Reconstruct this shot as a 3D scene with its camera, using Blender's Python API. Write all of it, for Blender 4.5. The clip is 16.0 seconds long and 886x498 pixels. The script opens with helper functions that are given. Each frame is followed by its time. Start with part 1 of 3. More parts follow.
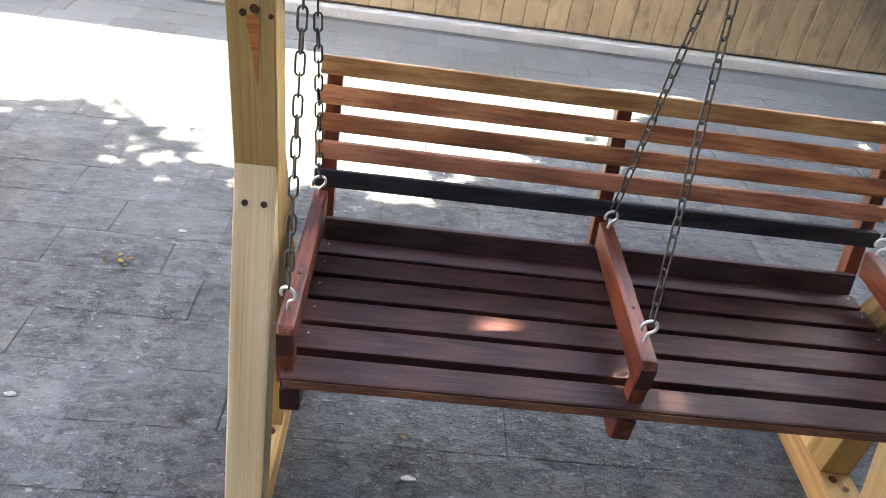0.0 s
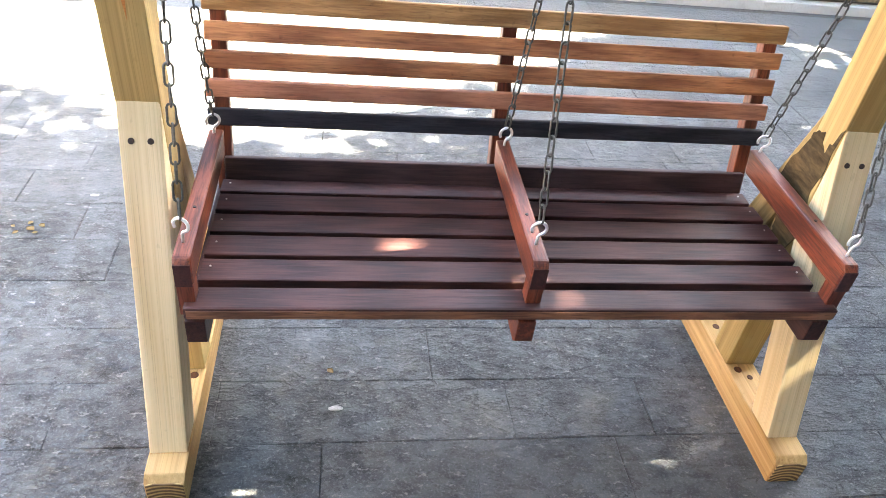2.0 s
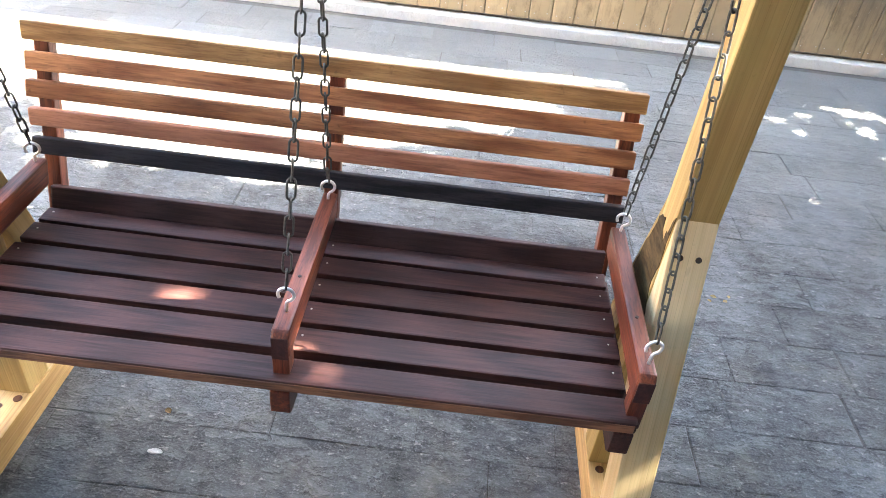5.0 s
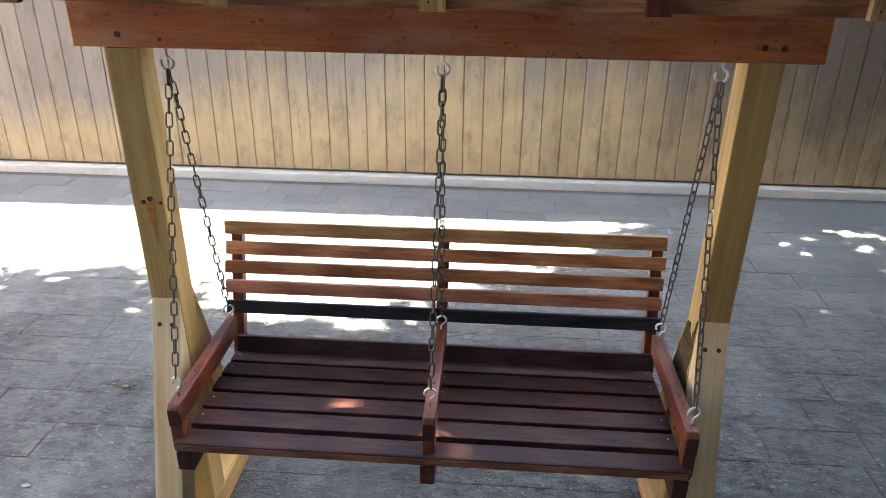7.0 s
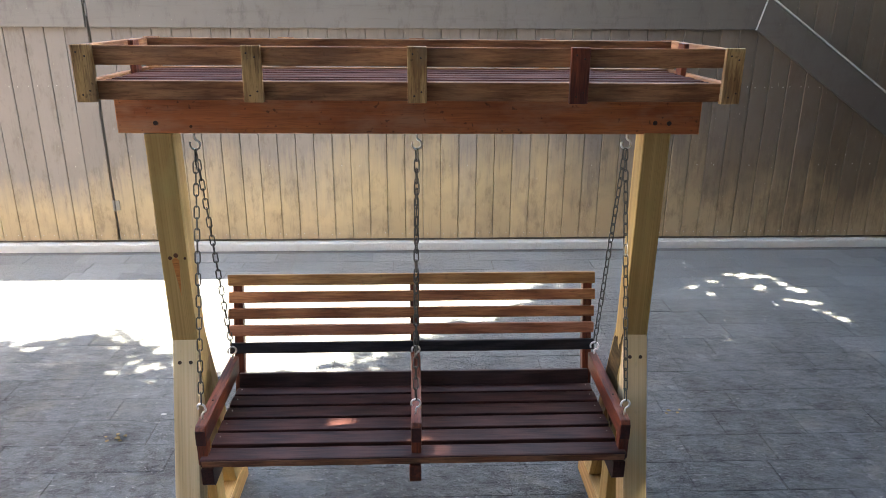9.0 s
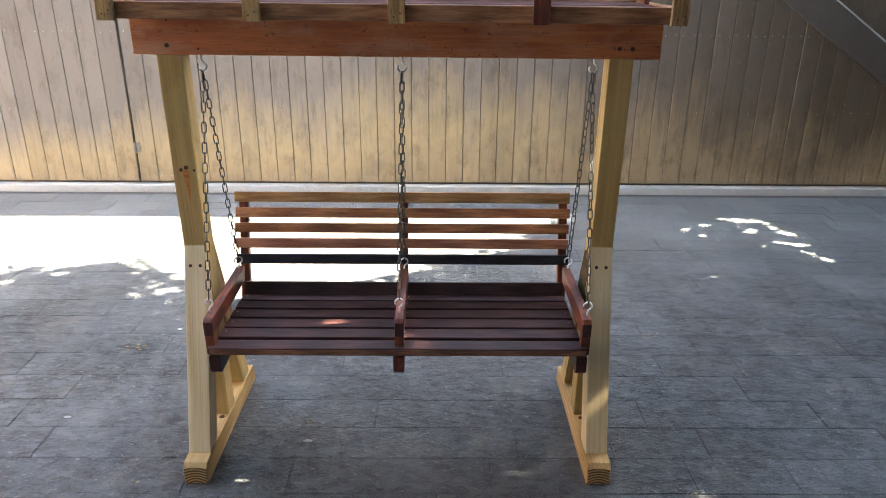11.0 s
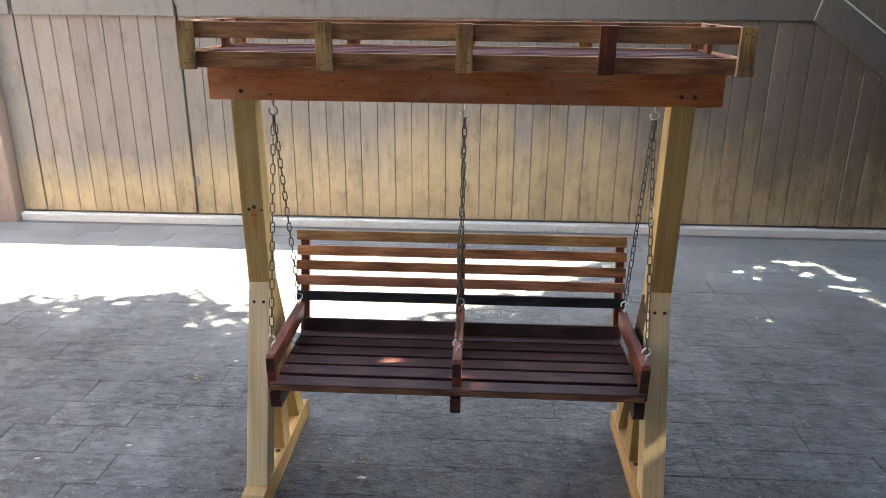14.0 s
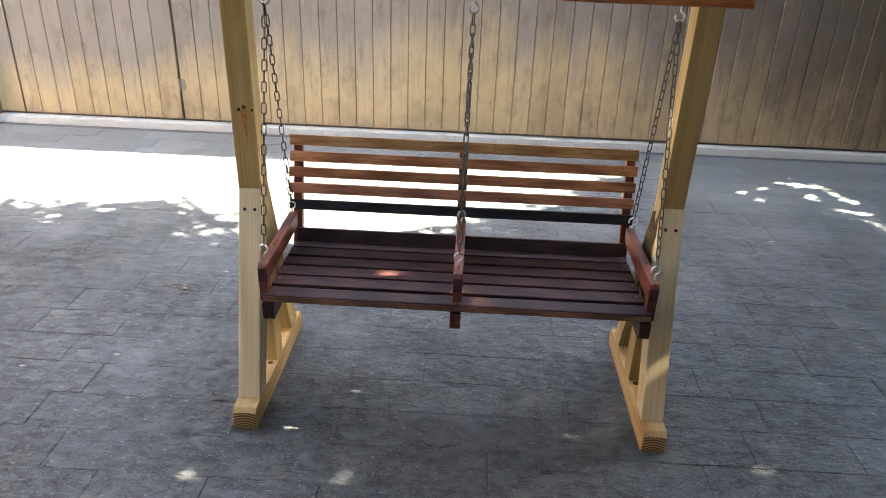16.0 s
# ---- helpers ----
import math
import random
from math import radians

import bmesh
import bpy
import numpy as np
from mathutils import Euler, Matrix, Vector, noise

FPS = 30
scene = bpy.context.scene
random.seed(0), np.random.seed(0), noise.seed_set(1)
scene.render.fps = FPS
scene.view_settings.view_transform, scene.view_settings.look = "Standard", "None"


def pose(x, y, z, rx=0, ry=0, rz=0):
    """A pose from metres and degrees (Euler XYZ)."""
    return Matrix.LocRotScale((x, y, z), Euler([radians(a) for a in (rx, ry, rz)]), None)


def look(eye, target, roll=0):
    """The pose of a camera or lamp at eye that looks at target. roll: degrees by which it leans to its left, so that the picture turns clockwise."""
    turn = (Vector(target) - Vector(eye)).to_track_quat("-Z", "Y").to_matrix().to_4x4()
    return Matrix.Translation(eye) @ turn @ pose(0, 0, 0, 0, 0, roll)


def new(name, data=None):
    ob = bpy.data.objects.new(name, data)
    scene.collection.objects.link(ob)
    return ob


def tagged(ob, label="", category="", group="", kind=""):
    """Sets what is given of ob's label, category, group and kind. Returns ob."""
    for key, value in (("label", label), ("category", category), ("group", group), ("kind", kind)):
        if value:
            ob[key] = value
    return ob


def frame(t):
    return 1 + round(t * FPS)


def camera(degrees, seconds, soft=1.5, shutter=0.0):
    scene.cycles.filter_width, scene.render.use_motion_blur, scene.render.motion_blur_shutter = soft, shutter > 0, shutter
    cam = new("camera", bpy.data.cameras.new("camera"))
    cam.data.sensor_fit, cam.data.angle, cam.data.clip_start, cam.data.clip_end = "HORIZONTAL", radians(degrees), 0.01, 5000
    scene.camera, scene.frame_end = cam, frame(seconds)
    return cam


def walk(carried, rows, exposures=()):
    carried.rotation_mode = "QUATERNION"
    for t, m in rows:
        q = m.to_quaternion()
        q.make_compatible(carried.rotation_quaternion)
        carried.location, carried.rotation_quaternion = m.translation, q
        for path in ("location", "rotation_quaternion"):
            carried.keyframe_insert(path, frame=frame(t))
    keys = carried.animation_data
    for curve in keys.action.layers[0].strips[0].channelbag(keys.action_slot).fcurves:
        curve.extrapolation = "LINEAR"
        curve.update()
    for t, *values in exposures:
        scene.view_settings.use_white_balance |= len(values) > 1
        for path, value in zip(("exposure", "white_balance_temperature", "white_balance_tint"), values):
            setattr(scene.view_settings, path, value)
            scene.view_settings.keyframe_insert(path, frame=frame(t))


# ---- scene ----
cam = camera(63.5, 16.0, soft=0.8)
PATH = [
    (0, (-0.519, -1.252, 1.603), (-0.369, 0.372, 0.445), 9.2),
    (0.5, (-0.538, -1.301, 1.586), (-0.373, 0.302, 0.402), 9.0),
    (1, (-0.513, -1.316, 1.556), (-0.268, 0.246, 0.331), 8.1),
    (1.5, (-0.482, -1.333, 1.54), (-0.137, 0.193, 0.295), 8.2),
    (2, (-0.401, -1.346, 1.56), (-0.113, 0.213, 0.34), 7.3),
    (2.5, (-0.227, -1.352, 1.573), (0.04, 0.221, 0.367), 8.9),
    (3, (-0.142, -1.366, 1.594), (0.163, 0.226, 0.422), 8.6),
    (3.2, (-0.103, -1.349, 1.587), (0.257, 0.212, 0.389), 8.9),
    (5.3, (0.303, -1.218, 1.618), (0.174, 0.389, 0.435), 4.8),
    (5.5, (0.293, -1.22, 1.614), (0.104, 0.373, 0.42), 3.6),
    (6, (0.214, -1.363, 1.683), (0.051, 0.334, 0.637), 3.8),
    (6.5, (0.126, -1.632, 1.77), (0.027, 0.121, 0.811), 2.4),
    (7, (0.144, -1.796, 1.882), (0.018, 0.019, 1.051), 0.6),
    (7.5, (0.189, -1.97, 1.908), (-0.018, -0.155, 1.093), 0.8),
    (8, (0.178, -2.07, 1.935), (-0.024, -0.217, 1.207), 0.2),
    (8.5, (0.097, -2.152, 1.943), (0.075, -0.278, 1.246), 0.4),
    (9, (0.01, -2.291, 1.97), (0.083, -0.398, 1.328), 0.3),
    (9.2, (-0.014, -2.328, 1.947), (0.078, -0.446, 1.276), -0.2),
    (11.3, (0.152, -2.623, 1.881), (0.156, -0.764, 1.145), 0.5),
    (11.5, (0.151, -2.634, 1.878), (0.149, -0.772, 1.149), 0.5),
    (12, (0.136, -2.644, 1.869), (0.112, -0.792, 1.112), 0.9),
    (12.5, (0.108, -2.619, 1.865), (0.06, -0.778, 1.084), 2.4),
    (13, (0.085, -2.614, 1.889), (0.005, -0.754, 1.158), 3.0),
    (13.5, (0.076, -2.615, 1.914), (-0.021, -0.732, 1.246), 1.7),
    (14, (0.074, -2.621, 1.931), (-0.025, -0.733, 1.278), 0.4),
    (14.5, (0.08, -2.649, 1.955), (-0.027, -0.744, 1.356), -0.0),
    (15, (0.098, -2.645, 1.922), (0.01, -0.768, 1.24), 0.4),
    (15.5, (0.078, -2.599, 1.902), (0.01, -0.75, 1.143), 2.1),
    (16, (0.023, -2.499, 1.853), (-0.038, -0.697, 0.988), 2.1),
]
EXPOSURE = [(t, e, 7650, 7) for t, e in ((0.0, 4.82), (1.5, 5.5), (3.0, 5.77), (5.5, 5.47), (6.0, 5.08), (6.5, 4.82), (7.0, 4.5), (7.5, 4.4), (9.0, 4.46), (12.5, 4.6), (14.5, 4.42), (16.0, 4.5))]
walk(cam, [(t, look(eye, target, roll)) for t, eye, target, roll in PATH], EXPOSURE)

# ---- light ----
SUN_SLOPE_X, SUN_SLOPE_Y = -1.08, 0.19          # shadow drift per metre of height, along x and towards -y
world = bpy.data.worlds.new("sky")
scene.world = world
world.use_nodes = True
wn = world.node_tree
sky = wn.nodes.new("ShaderNodeTexSky")
sky.sky_type = "NISHITA"
sky.sun_disc = False
sky.sun_elevation = math.atan2(1.0, math.hypot(SUN_SLOPE_X, SUN_SLOPE_Y))
sky.sun_rotation = math.atan2(-SUN_SLOPE_X, SUN_SLOPE_Y)
sky.air_density, sky.dust_density = 1.0, 1.6
wn.links.new(sky.outputs["Color"], wn.nodes["Background"].inputs["Color"])
wn.nodes["Background"].inputs["Strength"].default_value = 0.12
sun = new("sun", bpy.data.lights.new("sun", "SUN"))
sun.data.energy, sun.data.angle, sun.data.color = 5.0, radians(0.34), (1.0, 0.95, 0.87)
sun.matrix_world = look((-SUN_SLOPE_X * 20, SUN_SLOPE_Y * 20, 20), (0, 0, 0))


# ---- materials ----
class Nodes:
    """A short way to write node materials."""

    def __init__(self, name):
        self.mat = bpy.data.materials.new(name)
        self.mat.use_nodes = True
        self.tree = self.mat.node_tree
        self.bsdf = self.tree.nodes["Principled BSDF"]

    def node(self, kind, **inputs):
        n = self.tree.nodes.new(kind)
        for key, value in inputs.items():
            self.put(n.inputs[key.replace("_", " ")], value)
        return n

    def put(self, socket, value):
        if isinstance(value, bpy.types.NodeSocket):
            self.tree.links.new(value, socket)
        else:
            socket.default_value = value

    def math(self, op, a, b=0.0, c=0.0):
        n = self.tree.nodes.new("ShaderNodeMath")
        n.operation = op
        for i, v in enumerate((a, b, c)):
            self.put(n.inputs[i], v)
        return n.outputs[0]

    def vmath(self, op, a, b):
        n = self.tree.nodes.new("ShaderNodeVectorMath")
        n.operation = op
        self.put(n.inputs[0], a)
        self.put(n.inputs[1], b)
        return n.outputs[0]

    def noise(self, vector, scale, detail=4.0, rough=0.55, distortion=0.0):
        n = self.node("ShaderNodeTexNoise", Vector=vector, Scale=scale, Detail=detail, Roughness=rough, Distortion=distortion)
        return n.outputs["Fac"]

    def ramp(self, fac, *stops):
        n = self.tree.nodes.new("ShaderNodeValToRGB")
        self.put(n.inputs[0], fac)
        while len(n.color_ramp.elements) < len(stops):
            n.color_ramp.elements.new(0.5)
        for e, (p, c) in zip(n.color_ramp.elements, stops):
            e.position, e.color = p, ((c, c, c, 1) if isinstance(c, (int, float)) else (*c, 1))
        return n.outputs[0]

    def mix(self, fac, a, b, blend="MIX"):
        n = self.tree.nodes.new("ShaderNodeMix")
        n.data_type, n.blend_type = "RGBA", blend
        self.put(n.inputs[0], fac)
        for i, v in ((6, a), (7, b)):
            self.put(n.inputs[i], v if isinstance(v, bpy.types.NodeSocket) else (*v, 1))
        return n.outputs[2]

    def bump(self, height, strength, distance=0.002):
        n = self.node("ShaderNodeBump", Height=height, Strength=strength, Distance=distance)
        self.put(self.bsdf.inputs["Normal"], n.outputs[0])

    def done(self, color, rough, metal=0.0, spec=0.5):
        self.put(self.bsdf.inputs["Base Color"], color)
        self.put(self.bsdf.inputs["Roughness"], rough)
        self.put(self.bsdf.inputs["Metallic"], metal)
        self.put(self.bsdf.inputs["Specular IOR Level"], spec)
        return self.mat


def wood(name, light, dark, stain, rough=0.5, stain_amount=0.5, grain=1.0, spec=0.4, fleck=0.0, vary=0.25, streak=1.0, contrast=1.0):
    """Sawn wood; the grain runs along each board's own x."""
    n = Nodes(name)
    at = n.node("ShaderNodeTexCoord").outputs["Object"]
    info = n.tree.nodes.new("ShaderNodeObjectInfo")
    shift = n.node("ShaderNodeCombineXYZ", X=n.math("MULTIPLY", info.outputs["Random"], 37.0), Y=n.math("MULTIPLY", info.outputs["Random"], 11.0), Z=n.math("MULTIPLY", info.outputs["Random"], 23.0)).outputs[0]
    at = n.vmath("ADD", at, shift)
    fine = n.noise(n.vmath("MULTIPLY", at, (22.0 * streak, 250.0, 250.0)), 1.0, 2.0, 0.6)
    mid = n.noise(n.vmath("MULTIPLY", at, (8.0 * streak, 105.0, 105.0)), grain, 3.0, 0.65, 0.4)
    bands = n.noise(n.vmath("MULTIPLY", at, (1.0, 15.0, 15.0)), 2.0 * grain, 3.0, 0.5, 0.8)
    rings = n.node("ShaderNodeTexWave", Vector=n.vmath("MULTIPLY", at, (0.6, 14.0, 14.0)), Scale=1.8 * grain, Distortion=6.0, Detail=2.5, Detail_Scale=0.8).outputs["Fac"]
    tone = n.math("ADD", n.math("MULTIPLY", bands, 0.26), n.math("ADD", n.math("MULTIPLY", mid, 0.58), n.math("MULTIPLY", rings, 0.16)))
    col = n.mix(n.ramp(tone, (0.5 - 0.085 / contrast, 0.0), (0.5 + 0.085 / contrast, 1.0)), dark, light)
    pores = n.ramp(fine, (0.5, 0.0), (0.72, 1.0))
    col = n.mix(n.math("MULTIPLY", pores, 0.6 * contrast), col, tuple(0.45 * c for c in dark))
    blot = n.noise(n.vmath("MULTIPLY", at, (2.0, 5.0, 5.0)), 2.4, 4.0, 0.6)
    col = n.mix(n.math("MULTIPLY", n.ramp(blot, (0.48, 0.0), (0.7, 1.0)), stain_amount), col, stain)
    if fleck:
        spots = n.noise(at, 55.0, 2.0, 0.5)
        col = n.mix(n.math("MULTIPLY", n.ramp(spots, (0.66, 0.0), (0.74, 1.0)), fleck), col, (0.02, 0.014, 0.01))
    checks = n.noise(n.vmath("MULTIPLY", at, (30.0 * streak, 420.0, 420.0)), 1.0, 2.0, 0.5)
    col = n.mix(n.math("MULTIPLY", n.ramp(checks, (0.62, 0.0), (0.70, 1.0)), 0.5 * contrast), col, tuple(0.3 * c for c in dark))
    shade = n.math("ADD", 1.0 - vary / 2, n.math("MULTIPLY", info.outputs["Random"], vary))
    col = n.mix(1.0, col, n.node("ShaderNodeCombineXYZ", X=shade, Y=shade, Z=shade).outputs[0], "MULTIPLY")
    n.bump(n.math("ADD", n.math("MULTIPLY", fine, 0.5), n.math("MULTIPLY", mid, 0.9)), 0.4, 0.0012)
    r = n.math("ADD", rough - 0.1, n.math("MULTIPLY", blot, 0.22))
    return n.done(col, r, 0.0, spec)


def metal(name, color, rough, wear, amount, metallic=1.0):
    n = Nodes(name)
    at = n.node("ShaderNodeTexCoord").outputs["Object"]
    f = n.noise(at, 120.0, 3.0)
    col = n.mix(n.math("MULTIPLY", n.ramp(f, (0.45, 0.0), (0.65, 1.0)), amount), color, wear)
    n.bump(f, 0.15, 0.0005)
    return n.done(col, n.math("ADD", rough, n.math("MULTIPLY", f, 0.15)), metallic)


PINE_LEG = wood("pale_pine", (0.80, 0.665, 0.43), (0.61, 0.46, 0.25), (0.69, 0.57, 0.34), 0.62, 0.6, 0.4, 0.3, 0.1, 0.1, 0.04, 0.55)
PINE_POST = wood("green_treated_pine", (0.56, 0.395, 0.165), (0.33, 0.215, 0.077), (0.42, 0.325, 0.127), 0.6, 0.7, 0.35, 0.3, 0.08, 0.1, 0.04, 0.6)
PINE_FOOT = wood("golden_pine", (0.58, 0.385, 0.175), (0.36, 0.21, 0.08), (0.45, 0.31, 0.125), 0.6, 0.6, 0.5, 0.3, 0.15, 0.12, 0.12, 0.7)
KNOT = wood("pine_knot", (0.14, 0.05, 0.016), (0.06, 0.02, 0.008), (0.10, 0.04, 0.015), 0.6)
STREAK = wood("pine_heart_streak", (0.52, 0.21, 0.055), (0.38, 0.13, 0.032), (0.46, 0.19, 0.055), 0.6)
BARK = wood("dark_bark", (0.20, 0.14, 0.065), (0.045, 0.031, 0.015), (0.05, 0.035, 0.016), 0.85, 0.75, 0.6, 0.2, 0.7, 0.25, 3.0, 0.5)
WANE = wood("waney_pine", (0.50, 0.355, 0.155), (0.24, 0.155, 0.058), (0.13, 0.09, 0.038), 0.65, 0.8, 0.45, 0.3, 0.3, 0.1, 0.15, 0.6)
SEAT = wood("dark_oiled_hardwood", (0.070, 0.027, 0.023), (0.022, 0.0085, 0.0076), (0.046, 0.019, 0.0168), 0.5, 0.6, 1.2, 0.26, 0.0, 0.3, 0.7, 0.6)
EDGE = wood("brown_hardwood_edge", (0.30, 0.14, 0.08), (0.14, 0.06, 0.035), (0.2, 0.085, 0.05), 0.5, 0.5)
ARM = wood("red_hardwood", (0.225, 0.057, 0.027), (0.078, 0.019, 0.011), (0.135, 0.036, 0.021), 0.45, 0.5, 1.0, 0.45, 0.0, 0.25)
ARM_END = wood("dark_arm_end", (0.075, 0.024, 0.022), (0.035, 0.012, 0.011), (0.055, 0.02, 0.018), 0.5)
LOWBACK = wood("grey_stained_hardwood", (0.062, 0.033, 0.032), (0.022, 0.011, 0.011), (0.05, 0.026, 0.026), 0.5, 0.7, 1.2, 0.35, 0.4, 0.1, 0.8, 0.7)
GOLD = wood("golden_brown_hardwood", (0.58, 0.335, 0.145), (0.28, 0.138, 0.053), (0.42, 0.215, 0.087), 0.45, 0.5, 0.9, 0.4, 0.25, 0.2, 1.0, 0.7)
ROSE = wood("orange_brown_hardwood", (0.54, 0.245, 0.115), (0.22, 0.079, 0.037), (0.37, 0.145, 0.071), 0.45, 0.6, 0.9, 0.4, 0.35, 0.2, 1.0, 0.7)
PINK = wood("pinkish_brown_hardwood", (0.44, 0.195, 0.118), (0.23, 0.088, 0.052), (0.35, 0.142, 0.087), 0.5, 0.5, 0.9, 0.4, 0.1, 0.15, 1.0, 0.7)
BLACK = wood("black_stained_wood", (0.030, 0.030, 0.038), (0.014, 0.014, 0.018), (0.026, 0.026, 0.033), 0.55, 0.5, 1.0, 0.2)
BEAM = wood("red_brown_beam", (0.58, 0.2, 0.068), (0.36, 0.105, 0.036), (0.52, 0.29, 0.17), 0.40, 0.7, 0.6, 0.45, 0.6, 0.1, 0.6, 0.6)
RAIL = wood("weathered_dark_wood", (0.47, 0.235, 0.118), (0.18, 0.077, 0.04), (0.30, 0.17, 0.105), 0.7, 0.5, 1.0, 0.2, 0.2, 0.3, 1.2, 0.6)
BATTEN = wood("tan_weathered_batten", (0.54, 0.355, 0.16), (0.27, 0.155, 0.07), (0.25, 0.2, 0.14), 0.75, 0.7, 1.1, 0.3, 0.5, 0.3)
SLATTED = wood("maroon_slat", (0.15, 0.06, 0.048), (0.07, 0.026, 0.021), (0.11, 0.042, 0.035), 0.7, 0.5, 1.0, 0.07)
STEEL = metal("bright_zinc", (0.80, 0.81, 0.82), 0.24, (0.66, 0.67, 0.67), 0.4, 0.55)
CHAIN = metal("dull_zinc_chain", (0.10, 0.104, 0.097), 0.5, (0.04, 0.04, 0.037), 0.7, 0.5)
SCREW = metal("dark_screw", (0.06, 0.045, 0.04), 0.5, (0.12, 0.06, 0.04), 0.5, 0.6)
NAIL = metal("pale_nail_head", (0.55, 0.52, 0.46), 0.5, (0.3, 0.27, 0.22), 0.5, 0.0)


def wall_wood(name, warm, grey, dark):
    """Painted gate boards, bleached tan low down and weathered grey above, partly floor bounce put into the colour,
    with rubbed streaks along the boards.
    """
    n = Nodes(name)
    at = n.node("ShaderNodeTexCoord").outputs["Object"]
    info = n.tree.nodes.new("ShaderNodeObjectInfo")
    place = n.node("ShaderNodeNewGeometry").outputs["Position"]
    shift = n.node("ShaderNodeCombineXYZ", X=n.math("MULTIPLY", info.outputs["Random"], 31.0), Y=0.0, Z=n.math("MULTIPLY", info.outputs["Random"], 17.0)).outputs[0]
    at = n.vmath("ADD", at, shift)
    streak = n.noise(n.vmath("MULTIPLY", at, (2.2, 26.0, 26.0)), 1.0, 5.0, 0.7)
    patch = n.noise(n.vmath("MULTIPLY", place, (1.0, 1.0, 0.7)), 1.6, 5.0, 0.6)
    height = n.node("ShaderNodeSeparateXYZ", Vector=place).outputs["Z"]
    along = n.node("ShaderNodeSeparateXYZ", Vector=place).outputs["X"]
    # the weathered grey starts lower at the door leaf than in the middle
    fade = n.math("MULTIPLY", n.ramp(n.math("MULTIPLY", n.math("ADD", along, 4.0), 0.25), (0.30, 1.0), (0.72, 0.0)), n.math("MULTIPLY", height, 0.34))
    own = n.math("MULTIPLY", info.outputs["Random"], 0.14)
    # tan to grey with height: weathering, plus bounce from the paving put into the colour
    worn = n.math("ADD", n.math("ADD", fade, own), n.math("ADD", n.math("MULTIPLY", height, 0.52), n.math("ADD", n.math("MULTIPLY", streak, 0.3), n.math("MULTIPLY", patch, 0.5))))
    # right side darker: weathered boards, with the weaker light there painted in too
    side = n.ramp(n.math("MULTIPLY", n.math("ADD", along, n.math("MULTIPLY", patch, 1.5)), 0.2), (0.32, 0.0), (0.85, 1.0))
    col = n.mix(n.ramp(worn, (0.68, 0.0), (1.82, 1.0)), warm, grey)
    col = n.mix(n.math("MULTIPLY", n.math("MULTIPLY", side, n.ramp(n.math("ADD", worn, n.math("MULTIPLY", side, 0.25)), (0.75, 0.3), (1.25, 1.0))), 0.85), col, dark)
    col = n.mix(n.math("MULTIPLY", n.ramp(streak, (0.54, 0.0), (0.66, 1.0)), 0.22), col, dark)
    col = n.mix(n.math("MULTIPLY", n.ramp(n.noise(n.vmath("MULTIPLY", place, (10.0, 10.0, 4.5)), 1.0, 7.0, 0.72), (0.52, 0.0), (0.67, 1.0)), 0.42), col, dark)
    mottle = n.ramp(n.noise(place, 3.6, 5.0, 0.65), (0.50, 0.0), (0.70, 1.0))
    col = n.mix(n.math("MULTIPLY", mottle, 0.3), col, tuple(0.5 * a + 0.5 * b for a, b in zip(grey, dark)))
    scuff = n.noise(n.vmath("MULTIPLY", place, (70.0, 70.0, 24.0)), 1.0, 3.0, 0.6)
    col = n.mix(n.math("MULTIPLY", n.ramp(scuff, (0.70, 0.0), (0.76, 1.0)), 0.45), col, (0.6, 0.54, 0.44))
    shade = n.math("ADD", 0.88, n.math("MULTIPLY", info.outputs["Random"], 0.22))
    col = n.mix(1.0, col, n.node("ShaderNodeCombineXYZ", X=shade, Y=shade, Z=shade).outputs[0], "MULTIPLY")
    n.bump(n.math("ADD", streak, patch), 0.3, 0.002)
    return n.done(col, n.math("ADD", 0.42, n.math("MULTIPLY", patch, 0.25)), 0.0, 0.4)


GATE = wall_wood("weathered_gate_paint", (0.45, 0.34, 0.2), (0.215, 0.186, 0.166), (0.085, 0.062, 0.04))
BAND = wall_wood("weathered_band_paint", (0.215, 0.195, 0.17), (0.19, 0.174, 0.158), (0.075, 0.064, 0.056))


